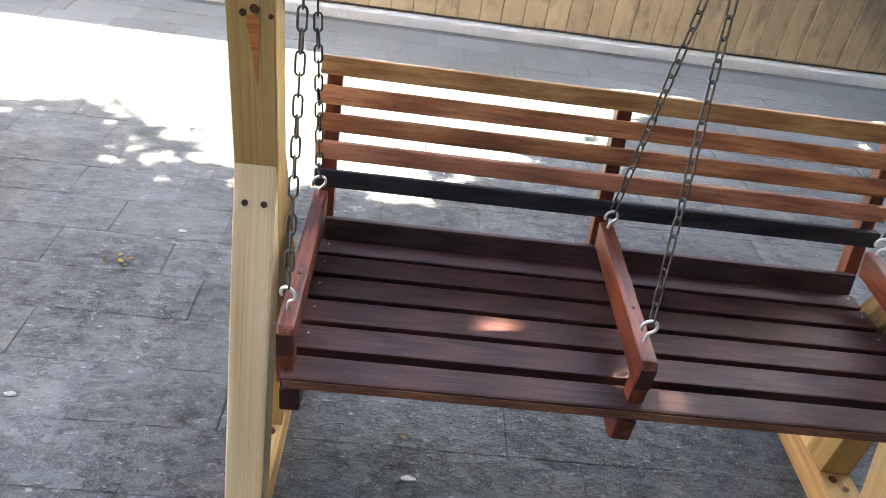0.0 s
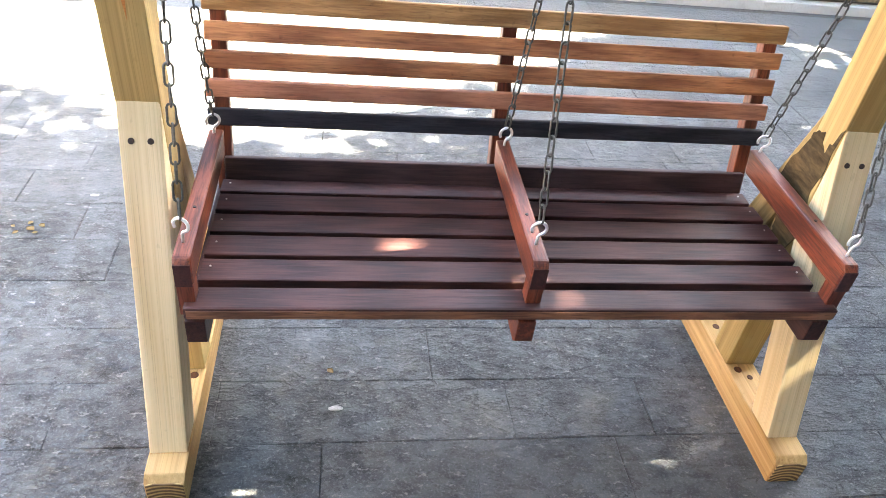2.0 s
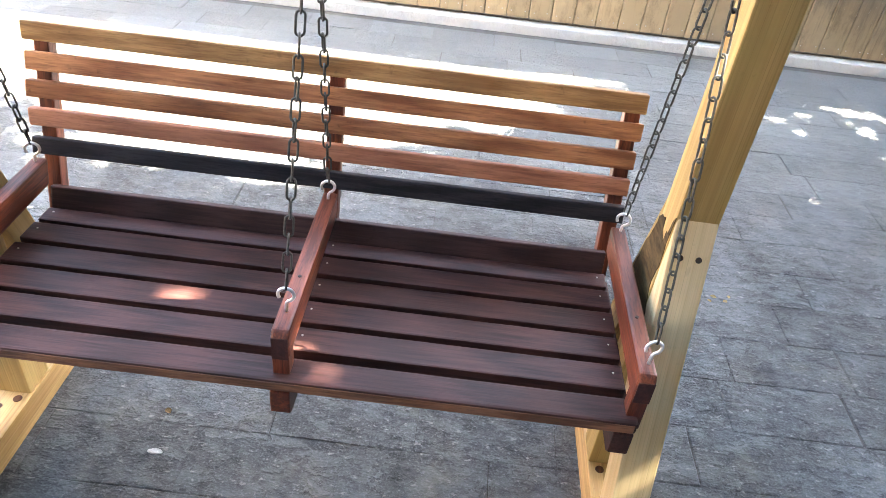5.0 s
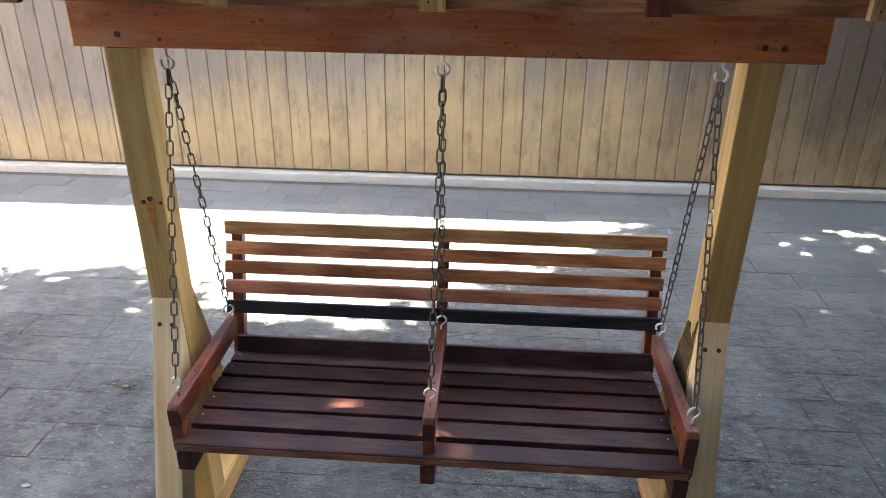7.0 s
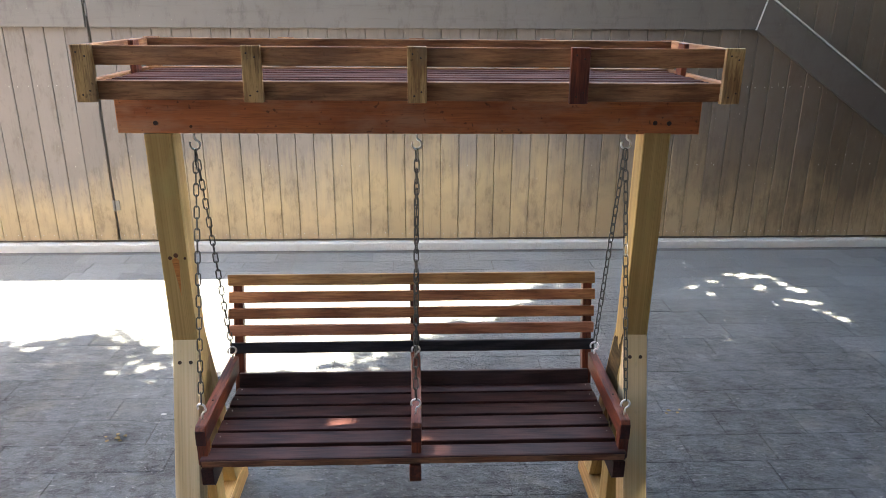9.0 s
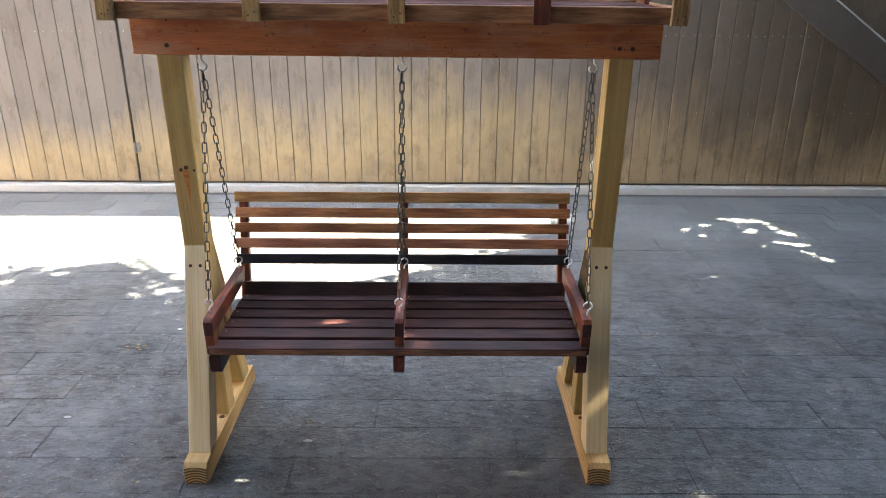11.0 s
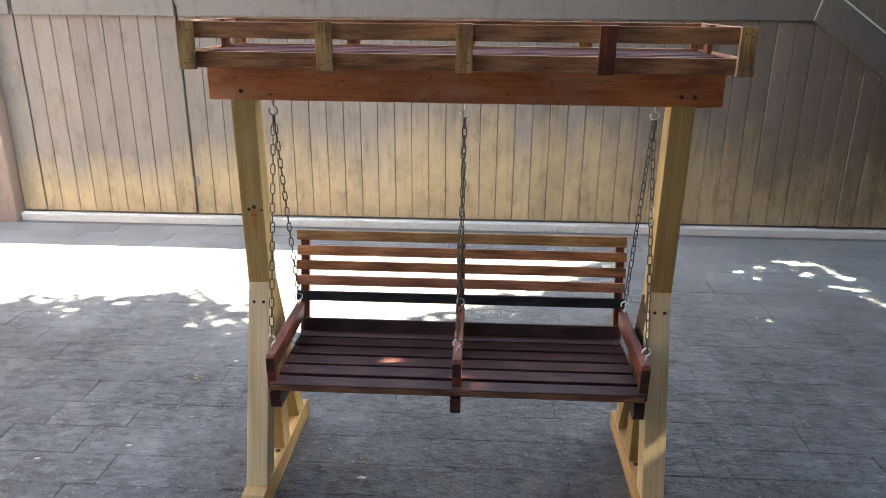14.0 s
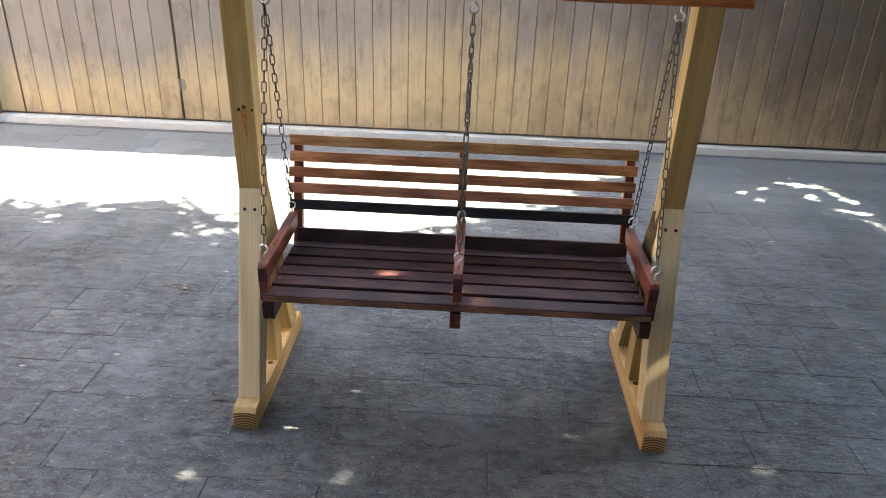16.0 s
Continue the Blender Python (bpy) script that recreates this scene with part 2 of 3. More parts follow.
def stone(name, base, dark, light, joint=False):
    n = Nodes(name)
    place = n.node("ShaderNodeNewGeometry").outputs["Position"]
    info = n.tree.nodes.new("ShaderNodeObjectInfo")
    island = n.node("ShaderNodeNewGeometry").outputs["Random Per Island"]
    vary = n.math("FRACT", n.math("ADD", info.outputs["Random"], island))
    grit = n.noise(place, 120.0, 3.0, 0.75)
    cloud = n.noise(place, 1.7, 5.0, 0.62)
    # riven face: coarse cleavage, flaked steps and short cracks where the flakes end
    coarse = n.noise(n.vmath("MULTIPLY", place, (13.0, 20.0, 12.0)), 1.0, 8.0, 0.68)
    flake = n.noise(n.vmath("MULTIPLY", place, (9.0, 17.0, 9.0)), 1.0, 6.0, 0.72, 0.25)
    step = n.ramp(flake, (0.49, 0.0), (0.52, 1.0))
    crack = n.ramp(n.math("ABSOLUTE", n.math("SUBTRACT", flake, 0.505)), (0.0, 1.0), (0.016, 0.0))
    broken = n.ramp(n.noise(place, 7.0, 3.0, 0.6), (0.46, 0.0), (0.60, 1.0))
    chips = n.noise(n.vmath("MULTIPLY", place, (30.0, 52.0, 30.0)), 1.0, 4.0, 0.7)
    col = n.mix(n.ramp(coarse, (0.36, 0.0), (0.58, 1.0)), dark, base)
    col = n.mix(n.math("MULTIPLY", n.ramp(cloud, (0.45, 0.0), (0.72, 1.0)), 0.4), col, light)
    col = n.mix(n.math("MULTIPLY", step, 0.18), col, light)
    col = n.mix(n.math("MULTIPLY", n.ramp(grit, (0.52, 0.0), (0.64, 1.0)), 0.45), col, light)
    col = n.mix(n.math("MULTIPLY", n.ramp(chips, (0.60, 0.0), (0.67, 1.0)), 0.6), col, (0.34, 0.34, 0.325))
    col = n.mix(n.math("MULTIPLY", n.ramp(n.noise(place, 4.3, 4.0, 0.6), (0.56, 0.0), (0.72, 1.0)), 0.35), col, (0.24, 0.225, 0.18))
    col = n.mix(n.math("MULTIPLY", n.ramp(n.noise(place, 6.1, 5.0, 0.65), (0.58, 0.0), (0.72, 1.0)), 0.55), col, dark)
    col = n.mix(n.math("MULTIPLY", n.math("MULTIPLY", crack, broken), 0.85), col, tuple(0.5 * c for c in dark))
    # paler towards the gate: brighter far light put into the stone colour
    far_light = n.math("ADD", n.node("ShaderNodeSeparateXYZ", Vector=place).outputs["Y"], n.math("MULTIPLY", cloud, 1.6))
    col = n.mix(n.math("MULTIPLY", n.ramp(n.math("MULTIPLY", far_light, 0.2), (0.36, 0.0), (0.70, 1.0)), 0.8), col, light)
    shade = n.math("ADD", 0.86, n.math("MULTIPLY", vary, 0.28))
    col = n.mix(1.0, col, n.node("ShaderNodeCombineXYZ", X=shade, Y=shade, Z=shade).outputs[0], "MULTIPLY")
    height = n.math("ADD", n.math("MULTIPLY", coarse, 1.0), n.math("ADD", n.math("MULTIPLY", step, 0.14), n.math("ADD", n.math("MULTIPLY", chips, 0.35), n.math("MULTIPLY", grit, 0.10))))
    n.bump(height, 1.0, 0.023)
    return n.done(col, n.math("ADD", 0.36, n.math("MULTIPLY", grit, 0.28)), 0.0, 0.45)


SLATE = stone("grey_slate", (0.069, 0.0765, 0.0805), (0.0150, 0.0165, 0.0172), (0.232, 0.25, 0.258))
JOINT = stone("joint_mortar", (0.04, 0.041, 0.04), (0.016, 0.0165, 0.016), (0.14, 0.14, 0.135))
CONCRETE = stone("pale_concrete", (0.56, 0.565, 0.54), (0.33, 0.33, 0.315), (0.62, 0.625, 0.6))
PLASTER = stone("grey_plaster", (0.10, 0.102, 0.102), (0.07, 0.071, 0.071), (0.135, 0.137, 0.137))
STUCCO = stone("pinkish_brown_stucco", (0.24, 0.175, 0.15), (0.17, 0.12, 0.10), (0.28, 0.21, 0.18))


def leaf_material():
    n = Nodes("green_leaf")
    r = n.node("ShaderNodeNewGeometry").outputs["Random Per Island"]
    return n.done(n.mix(r, (0.035, 0.075, 0.02), (0.08, 0.13, 0.03)), 0.5, 0.0, 0.3)


def bark_material():
    n = Nodes("tree_bark")
    at = n.node("ShaderNodeTexCoord").outputs["Object"]
    f = n.noise(n.vmath("MULTIPLY", at, (9.0, 9.0, 2.0)), 1.5, 5.0, 0.65)
    n.bump(f, 0.6, 0.02)
    return n.done(n.mix(f, (0.08, 0.06, 0.045), (0.22, 0.18, 0.14)), 0.9)


LEAF, TREE_BARK = leaf_material(), bark_material()


# ---- building blocks ----
def link(name, data, parent, m=None, label=""):
    ob = new(name, data)
    if parent:
        ob.parent = parent
    if m is not None:
        ob.matrix_basis = m
    if label:
        ob["label"] = label
    return ob


def part(name, bm, material, parent, label="", m=None, smooth=False):
    me = bpy.data.meshes.new(name)
    for f in bm.faces:
        f.smooth = smooth
    bm.to_mesh(me)
    bm.free()
    me.materials.append(material)
    return link(name, me, parent, m, label)


def thing(name, label, category, at=(0, 0, 0), group=""):
    ob = new(name)
    ob.empty_display_size = 0.1
    ob.location = at
    return tagged(ob, label, category, group)


def block(lx, ly, lz, bevel=0.003, rough=0.0, segments=2):
    """A board, long along x, about its own middle, with worn edges."""
    bm = bmesh.new()
    bmesh.ops.create_cube(bm, size=1.0)
    for v in bm.verts:
        v.co = Vector((v.co.x * lx + random.uniform(-rough, rough), v.co.y * ly + random.uniform(-rough, rough), v.co.z * lz + random.uniform(-rough, rough)))
    if bevel:
        bmesh.ops.bevel(bm, geom=bm.edges[:], offset=bevel, segments=segments, affect="EDGES", profile=0.6)
    return bm


def prism(outline, half, bevel=0.003):
    """A flat outline in (x, z) pulled out to half on both sides along y."""
    bm = bmesh.new()
    a = [bm.verts.new((x, -half, z)) for x, z in outline]
    b = [bm.verts.new((x, half, z)) for x, z in outline]
    k = len(outline)
    bm.faces.new(a)
    bm.faces.new(b[::-1])
    for i in range(k):
        bm.faces.new((a[(i + 1) % k], a[i], b[i], b[(i + 1) % k]))
    bmesh.ops.recalc_face_normals(bm, faces=bm.faces[:])
    if bevel:
        bmesh.ops.bevel(bm, geom=bm.edges[:], offset=bevel, segments=2, affect="EDGES", profile=0.6)
    return bm


def axes(origin, along, up):
    """A pose whose x runs along one way and whose z leans to another."""
    x = Vector(along).normalized()
    y = Vector(up).cross(x).normalized()
    z = x.cross(y)
    m = Matrix((x, y, z)).transposed().to_4x4()
    m.translation = origin
    return m


def tube(points, radius, sides=8, closed=False):
    bm = bmesh.new()
    pts = [Vector(p) for p in points]
    k = len(pts)
    rings = []
    side = None
    for i, p in enumerate(pts):
        if closed:
            way = (pts[(i + 1) % k] - pts[i - 1]).normalized()
        else:
            way = (pts[min(i + 1, k - 1)] - pts[max(i - 1, 0)]).normalized()
        if side is None:
            side = way.orthogonal().normalized()
        side = (side - way * side.dot(way)).normalized()
        other = way.cross(side)
        r = radius[i] if isinstance(radius, (list, tuple)) else radius
        rings.append([bm.verts.new(p + r * (side * math.cos(math.tau * j / sides) + other * math.sin(math.tau * j / sides))) for j in range(sides)])
    for i in range(k if closed else k - 1):
        a, b = rings[i], rings[(i + 1) % k]
        for j in range(sides):
            bm.faces.new((a[j], a[(j + 1) % sides], b[(j + 1) % sides], b[j]))
    if not closed:
        bm.faces.new(rings[0][::-1])
        bm.faces.new(rings[-1])
    bmesh.ops.recalc_face_normals(bm, faces=bm.faces[:])
    return bm


def disc(radius, depth, sides=12):
    bm = bmesh.new()
    bmesh.ops.create_cone(bm, cap_ends=True, segments=sides, radius1=radius, radius2=radius * 0.9, depth=depth)
    return bm


FACING = pose(0, 0, 0, 90)     # a disc's axis along -y

# ---- ground ----
ROW, LONG = 0.212, 0.40
bm = bmesh.new()
for x0, x1, y0, y1 in ((-400, 400, -400, 400),):
    bm.faces.new([bm.verts.new(c) for c in ((x0, y0, -0.003), (x1, y0, -0.003), (x1, y1, -0.003), (x0, y1, -0.003))])
ground = part("ground", bm, JOINT, None)
tagged(ground, "grey slate paving with dark open joints", "paving", kind="structure")

# ---- gate wall ----
# top lies out of view; raised to block low sky beyond the gate
WALL_Y, WALL_TOP = 3.56, 3.86
bm = block(24.0, 0.12, WALL_TOP - 0.02, 0)
wall = part("wall_north", bm, BAND, None, m=pose(0, WALL_Y + 0.095, WALL_TOP / 2 + 0.01))
tagged(wall, "tall weathered tan board gate with a grey band", "gate wall", kind="structure")
WALL_BACK = wall.matrix_basis.inverted()


def on_wall(m):
    return WALL_BACK @ m


UP = pose(0, 0, 0, 0, -90, 0)      # a board's x turned to stand upright
edges = [-4.135, -3.925]
door_edges = [-3.915, -3.765, -3.60, -3.451, -3.30, -3.15, -2.995, -2.841, -2.686, -2.508]
main_edges = [-2.492] + [-2.329 + i * 0.1513 for i in range(7)] + [-1.27 + i * 0.1485 for i in range(42)]
boards = [(edges[0], edges[1])] + list(zip(door_edges, door_edges[1:])) + list(zip(main_edges, main_edges[1:]))
plank_mesh = {}
for x0, x1 in boards:
    w = round(x1 - x0 - 0.0025, 4)
    if w not in plank_mesh:
        plank_mesh[w] = block(WALL_TOP - 0.085, w, 0.025, 0.0055, segments=1)
        me = bpy.data.meshes.new("plank")
        plank_mesh[w].to_mesh(me)
        plank_mesh[w].free()
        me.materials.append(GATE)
        plank_mesh[w] = me
    turn = Matrix(((0, 1, 0, 0), (0, 0, -1, 0), (1, 0, 0, 0), (0, 0, 0, 1)))
    m = Matrix.Translation(((x0 + x1) / 2, WALL_Y + 0.0125 + random.uniform(-0.002, 0.002), (WALL_TOP + 0.085) / 2)) @ turn
    link("plank", plank_mesh[w], wall, on_wall(m))

BZ0, BZ1 = 1.806, 2.055
part("band_board", block(0.20, 0.03, BZ1 - BZ0, 0.006), BAND, wall, m=on_wall(pose(-4.035, WALL_Y - 0.016, (BZ0 + BZ1) / 2)))
part("band_board", block(1.385, 0.03, BZ1 - BZ0, 0.006), BAND, wall, m=on_wall(pose(-3.205, WALL_Y - 0.016, (BZ0 + BZ1) / 2)))
part("band_board", prism([(-2.48, BZ0), (2.70, BZ0), (2.765, BZ1), (-2.48, BZ1)], 0.015, 0.005), BAND, wall, m=on_wall(pose(0, WALL_Y - 0.016, 0)))
part("slanting_band_board", prism([(2.712, BZ0 - 0.004), (4.9, 0.30), (4.9, 0.60), (2.777, BZ1 - 0.003)], 0.015, 0.005), BAND, wall, m=on_wall(pose(0, WALL_Y - 0.016, 0)))
# pale weathered drip strip along the top of the band
part("drip_strip", prism([(-2.48, 0), (2.765, 0), (2.765, 0.012), (-2.48, 0.012)], 0.02, 0.002), CONCRETE, wall, m=on_wall(pose(0, WALL_Y - 0.016, BZ1 + 0.001)))
part("drip_strip", prism([(2.78, BZ1), (4.9, 0.603), (4.9, 0.615), (2.782, BZ1 + 0.012)], 0.02, 0.002), CONCRETE, wall, m=on_wall(pose(0, WALL_Y - 0.016, 0)))
part("joint_filler", prism([(2.699, BZ0), (2.711, BZ0), (2.778, BZ1), (2.766, BZ1)], 0.012, 0.001), CONCRETE, wall, m=on_wall(pose(0, WALL_Y - 0.0195, 0)))


def hinge(x, z):
    bm = tube([(0, 0, -0.045), (0, 0, 0.045)], 0.011, 10)
    h = part("hinge", bm, BAND, wall, "worn steel barrel hinge", on_wall(pose(x, WALL_Y - 0.012, z)))
    part("hinge_leaf", block(0.05, 0.004, 0.085, 0.001), BAND, h, m=pose(0.02, 0.004, 0))


hinge(-2.497, 0.39)
hinge(-2.494, 1.935)
hinge(-3.92, 2.15)
bm = bmesh.new()
for x0, x1 in boards:
    for z in (0.13, 0.72, 1.36):
        for x in ((x0 + x1) / 2 - 0.045, (x0 + x1) / 2 + 0.045) if z != 0.72 else ((x0 + x1) / 2,):
            if z == 0.72 and random.random() < 0.7:
                continue
            bmesh.ops.create_cone(bm, cap_ends=True, segments=6, radius1=0.0045, radius2=0.0035, depth=0.005,
                                  matrix=pose(x + random.uniform(-0.006, 0.006), WALL_Y - 0.002, z + random.uniform(-0.006, 0.006), 90))
tagged(part("nail_heads", bm, NAIL, wall, m=WALL_BACK.copy()), kind="stuff")

# low concrete sill under the boards
bm = bmesh.new()
kerb = part("concrete_sill", prism([(-9, 0), (9, 0), (9, 0.07), (-9, 0.07)], 0.05, 0.008), CONCRETE, None, m=pose(0, WALL_Y - 0.012, -0.006))
tagged(kerb, "low pale concrete sill under the gate boards", "sill", kind="structure")
pillar = part("pillar", block(0.9, 0.5, 4.0, 0.02), STUCCO, None, m=pose(-4.59, WALL_Y + 0.12, 1.99))
tagged(pillar, "pinkish brown plastered gate pillar with a rough face", "pillar", kind="structure")
part("pillar_step", block(0.62, 0.06, 3.98, 0.015), STUCCO, pillar, m=pose(-0.17, -0.27, 0))

# unseen side wall, added to hold sky light off the right
east = part("wall_east", block(9.6, 0.2, 3.4, 0.02), STUCCO, None, m=pose(8.3, WALL_Y - 4.82, 1.69, 0, 0, 90))
tagged(east, "plain brown plastered wall, unseen, added to block side light", "wall", kind="structure")

# unseen wall, added to keep southern sky light off the near paving
south = part("wall_south", block(17.0, 0.2, 7.4, 0.02), PLASTER, None, m=pose(-0.1, -3.3, 3.69))
tagged(south, "plain grey plastered wall, unseen, added to block sky behind the yard", "wall", kind="structure")
# unseen wall, added only to darken the near paving on the right
side = part("wall_southeast", block(2.66, 0.2, 7.4, 0.02), PLASTER, None, m=pose(3.0, -1.86, 3.69, 0, 0, 90))
tagged(side, "plain grey plastered wall, unseen, added to darken the right near paving", "wall", kind="structure")
# unseen wall, added to cut low sky light from the left
west = part("wall_west", block(10.4, 0.2, 5.4, 0.02), STUCCO, None, m=pose(-8.5, -1.8, 2.69, 0, 0, 90))
tagged(west, "plain brown plastered wall, unseen, added to block side light", "wall", kind="structure")

# ---- swing stand ----
HALF = 0.044
frame_thing = thing("swing_stand", "pine swing stand with inverted-Y legs and a red-brown top beam", "swing stand", (0, 0.045, 0))
FB = Matrix.Translation((0, -0.045, 0))
POST_LEFT, POST_RIGHT = -0.789, 0.775


def frame_part(name, bm, mat, m, label=""):
    return part(name, bm, mat, frame_thing, label, FB @ m)


SIDE = Matrix(((0, -1, 0, 0), (1, 0, 0, 0), (0, 0, 1, 0), (0, 0, 0, 1)))    # an outline's x becomes world y
for s in (-1, 1):
    x = POST_LEFT if s < 0 else POST_RIGHT
    splay = pose(x, 0, 0, 0, 0.65 * s, 0)       # the uprights lean a little outwards
    # foot with chamfered front
    foot = frame_part("foot_beam", prism([(-0.335, 0.0), (0.43, 0.0), (0.43, 0.068), (0.408, 0.09), (-0.318, 0.09), (-0.335, 0.073)], 0.046, 0.004), PINE_FOOT, Matrix.Translation((x, 0, 0)) @ SIDE)
    # upright, grain along its own x, notched for the beam at the top
    post = frame_part("post", prism([(0.09, 0.0), (1.584, 0.0), (1.584, -0.056), (1.712, -0.056), (1.712, -0.09), (0.09, -0.09)], HALF, 0.004), PINE_POST,
                      splay @ Matrix(((0, 1, 0, 0), (0, 0, -1, 0), (1, 0, 0, 0), (0, 0, 0, 1))))
    # front and back legs: outlines in their own frame, grain along the leg
    for front in (1, -1):
        base = Vector((-0.263, 0.09)) if front == 1 else Vector((0.353, 0.09))
        top = Vector((-0.001, 0.868)) if front == 1 else Vector((0.091, 0.868))
        inner_base = Vector((-0.168, 0.09)) if front == 1 else Vector((0.258, 0.09))
        inner_top = Vector((-0.001, 0.587)) if front == 1 else Vector((0.091, 0.587))
        d = (top - base).normalized()
        nrm = Vector((-d.y, d.x))
        loc = [((p - base).dot(d), (p - base).dot(nrm)) for p in (base, top, inner_top, inner_base)]
        m = splay @ Matrix(((0, -1, 0, 0), (d.x, 0, nrm.x, base.x), (d.y, 0, nrm.y, base.y), (0, 0, 0, 1)))
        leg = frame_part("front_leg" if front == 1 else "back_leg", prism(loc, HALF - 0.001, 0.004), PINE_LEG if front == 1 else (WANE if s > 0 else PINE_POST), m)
        if front == 1:
            for k in (-1, 1):
                part("screw_head", disc(0.007, 0.004), SCREW, leg, m=pose(0.74, k * 0.019, 0.0005))
    for k, (dx, z, r) in enumerate(((-0.013, 1.168, 0.007), (0.007, 1.177, 0.0085), (0.036, 1.166, 0.005)) if s < 0 else ()):
        part("knot", disc(r, 0.003, 14), KNOT, post, m=pose(z, dx, 0.0005))
    for y, r in ((-0.02, 0.012), (-0.05, 0.009), (0.16, 0.011)):
        part("knot", disc(r, 0.003, 12), KNOT, foot, m=pose(y, random.uniform(-0.02, 0.02), 0.0905))
# wane left on the inner face, with a ragged edge
corners = [(0.004, 0.86), (0.03, 0.80), (0.07, 0.83), (0.10, 0.80), (0.135, 0.70), (0.15, 0.64), (0.11, 0.60), (0.086, 0.56), (0.07, 0.50), (0.03, 0.47), (0.004, 0.52), (-0.02, 0.60), (0.012, 0.68), (0.0, 0.76)]
outline = []
for (y0, z0), (y1, z1) in zip(corners, corners[1:] + corners[:1]):
    for t in (0.0, 0.25, 0.5, 0.75):
        outline.append((y0 + (y1 - y0) * t + random.uniform(-0.005, 0.003), z0 + (z1 - z0) * t + random.uniform(-0.012, 0.012)))
frame_part("bark_patch", prism(outline, 0.0012, 0), BARK, pose(POST_RIGHT, 0, 0, 0, 0.65, 0) @ Matrix.Translation((-HALF - 0.0002, 0, 0)) @ SIDE, "dark bark edge left on the timber")
# reddish heartwood streak under the knots
bm = prism([(-0.010, 0.0), (0.001, -0.085), (0.006, -0.13), (0.009, -0.085), (0.014, 0.0), (0.002, 0.012)], 0.0012, 0)
frame_part("heart_streak", bm, STREAK, Matrix.Translation((POST_LEFT - 0.011, 0, 1.16)) @ pose(0, 0, 0, 0, -0.65, 0), "orange heartwood streak below a knot")

BZ = (1.582, 1.716)
beam = frame_part("top_beam", block(1.86, 0.054, BZ[1] - BZ[0], 0.004), BEAM, pose(0, 0.029, sum(BZ) / 2, 0, 0.2, 0), "red-brown oiled hardwood beam")
for x, z in ((-0.809, -0.034), (0.782, -0.030), (0.828, -0.031)):
    part("screw_head", disc(0.008, 0.004), SCREW, beam, m=pose(x, -0.0275, z) @ FACING)
for x, z, r in ((-0.70, -0.045, 0.005), (-0.80, 0.05, 0.004)):
    part("knot", disc(r, 0.003), KNOT, beam, m=pose(x, -0.0272, z) @ FACING)


def hook_points(ring=0.0155, shank=0.03, up=1):
    """An open screw hook: a straight shank and a ring that does not quite close."""
    pts = [(0, 0, up * (ring + shank)), (0, 0, up * (ring + shank * 0.55)), (0.001, 0, up * (ring + 0.004))]
    for i in range(15):
        a = radians(75 - i * 20.5)
        pts.append((ring * math.cos(a), 0, up * ring * math.sin(a)))
    return pts


HOOKS = (-0.704, 0.012, 0.702)
for x in HOOKS:
    frame_part("hook", tube(hook_points(), 0.0036, 8), STEEL, pose(x, 0.035, 1.543, 0, 0, random.uniform(-25, 15)), "bright zinc screw hook").data.shade_smooth()

# sawn ends of the feet with growth rings
def ring_material():
    n = Nodes("pine_growth_rings")
    at = n.node("ShaderNodeTexCoord").outputs["Object"]
    w = n.tree.nodes.new("ShaderNodeTexWave")
    w.wave_type, w.rings_direction = "RINGS", "Y"
    for key, value in (("Vector", n.vmath("ADD", at, (0.0, 0.0, 0.035))), ("Scale", 26.0), ("Distortion", 1.2), ("Detail", 1.5)):
        n.put(w.inputs[key], value)
    f = n.noise(at, 160.0, 3.0)
    col = n.mix(n.ramp(w.outputs["Fac"], (0.35, 0.0), (0.8, 1.0)), (0.09, 0.045, 0.016), (0.52, 0.34, 0.14))
    col = n.mix(n.math("MULTIPLY", f, 0.4), col, (0.22, 0.14, 0.06))
    n.bump(w.outputs["Fac"], 0.3, 0.001)
    return n.done(col, 0.8)


RINGS = ring_material()
for x in (POST_LEFT, POST_RIGHT):
    frame_part("sawn_end", prism([(-0.042, 0.004), (0.042, 0.004), (0.042, 0.070), (0.034, 0.074), (-0.034, 0.074), (-0.042, 0.070)], 0.0015, 0), RINGS,
               Matrix.Translation((x, -0.3358, 0)), "sawn foot end with growth rings")

# ---- slatted rack on the beam ----
RX, RY0, RY1, RZ0, RZ1 = 0.899, -0.30, 0.245, 1.721, 1.865
rack = thing("slatted_rack", "weathered wooden slatted rack with battened rails on the beam", "rack", (0, 0.0375, RZ0))
rack.rotation_euler = (0, radians(0.2), 0)
RB = Matrix.Translation((0, -0.0375, -RZ0))


def rack_part(name, bm, mat, m, label=""):
    return part(name, bm, mat, rack, label, RB @ m)


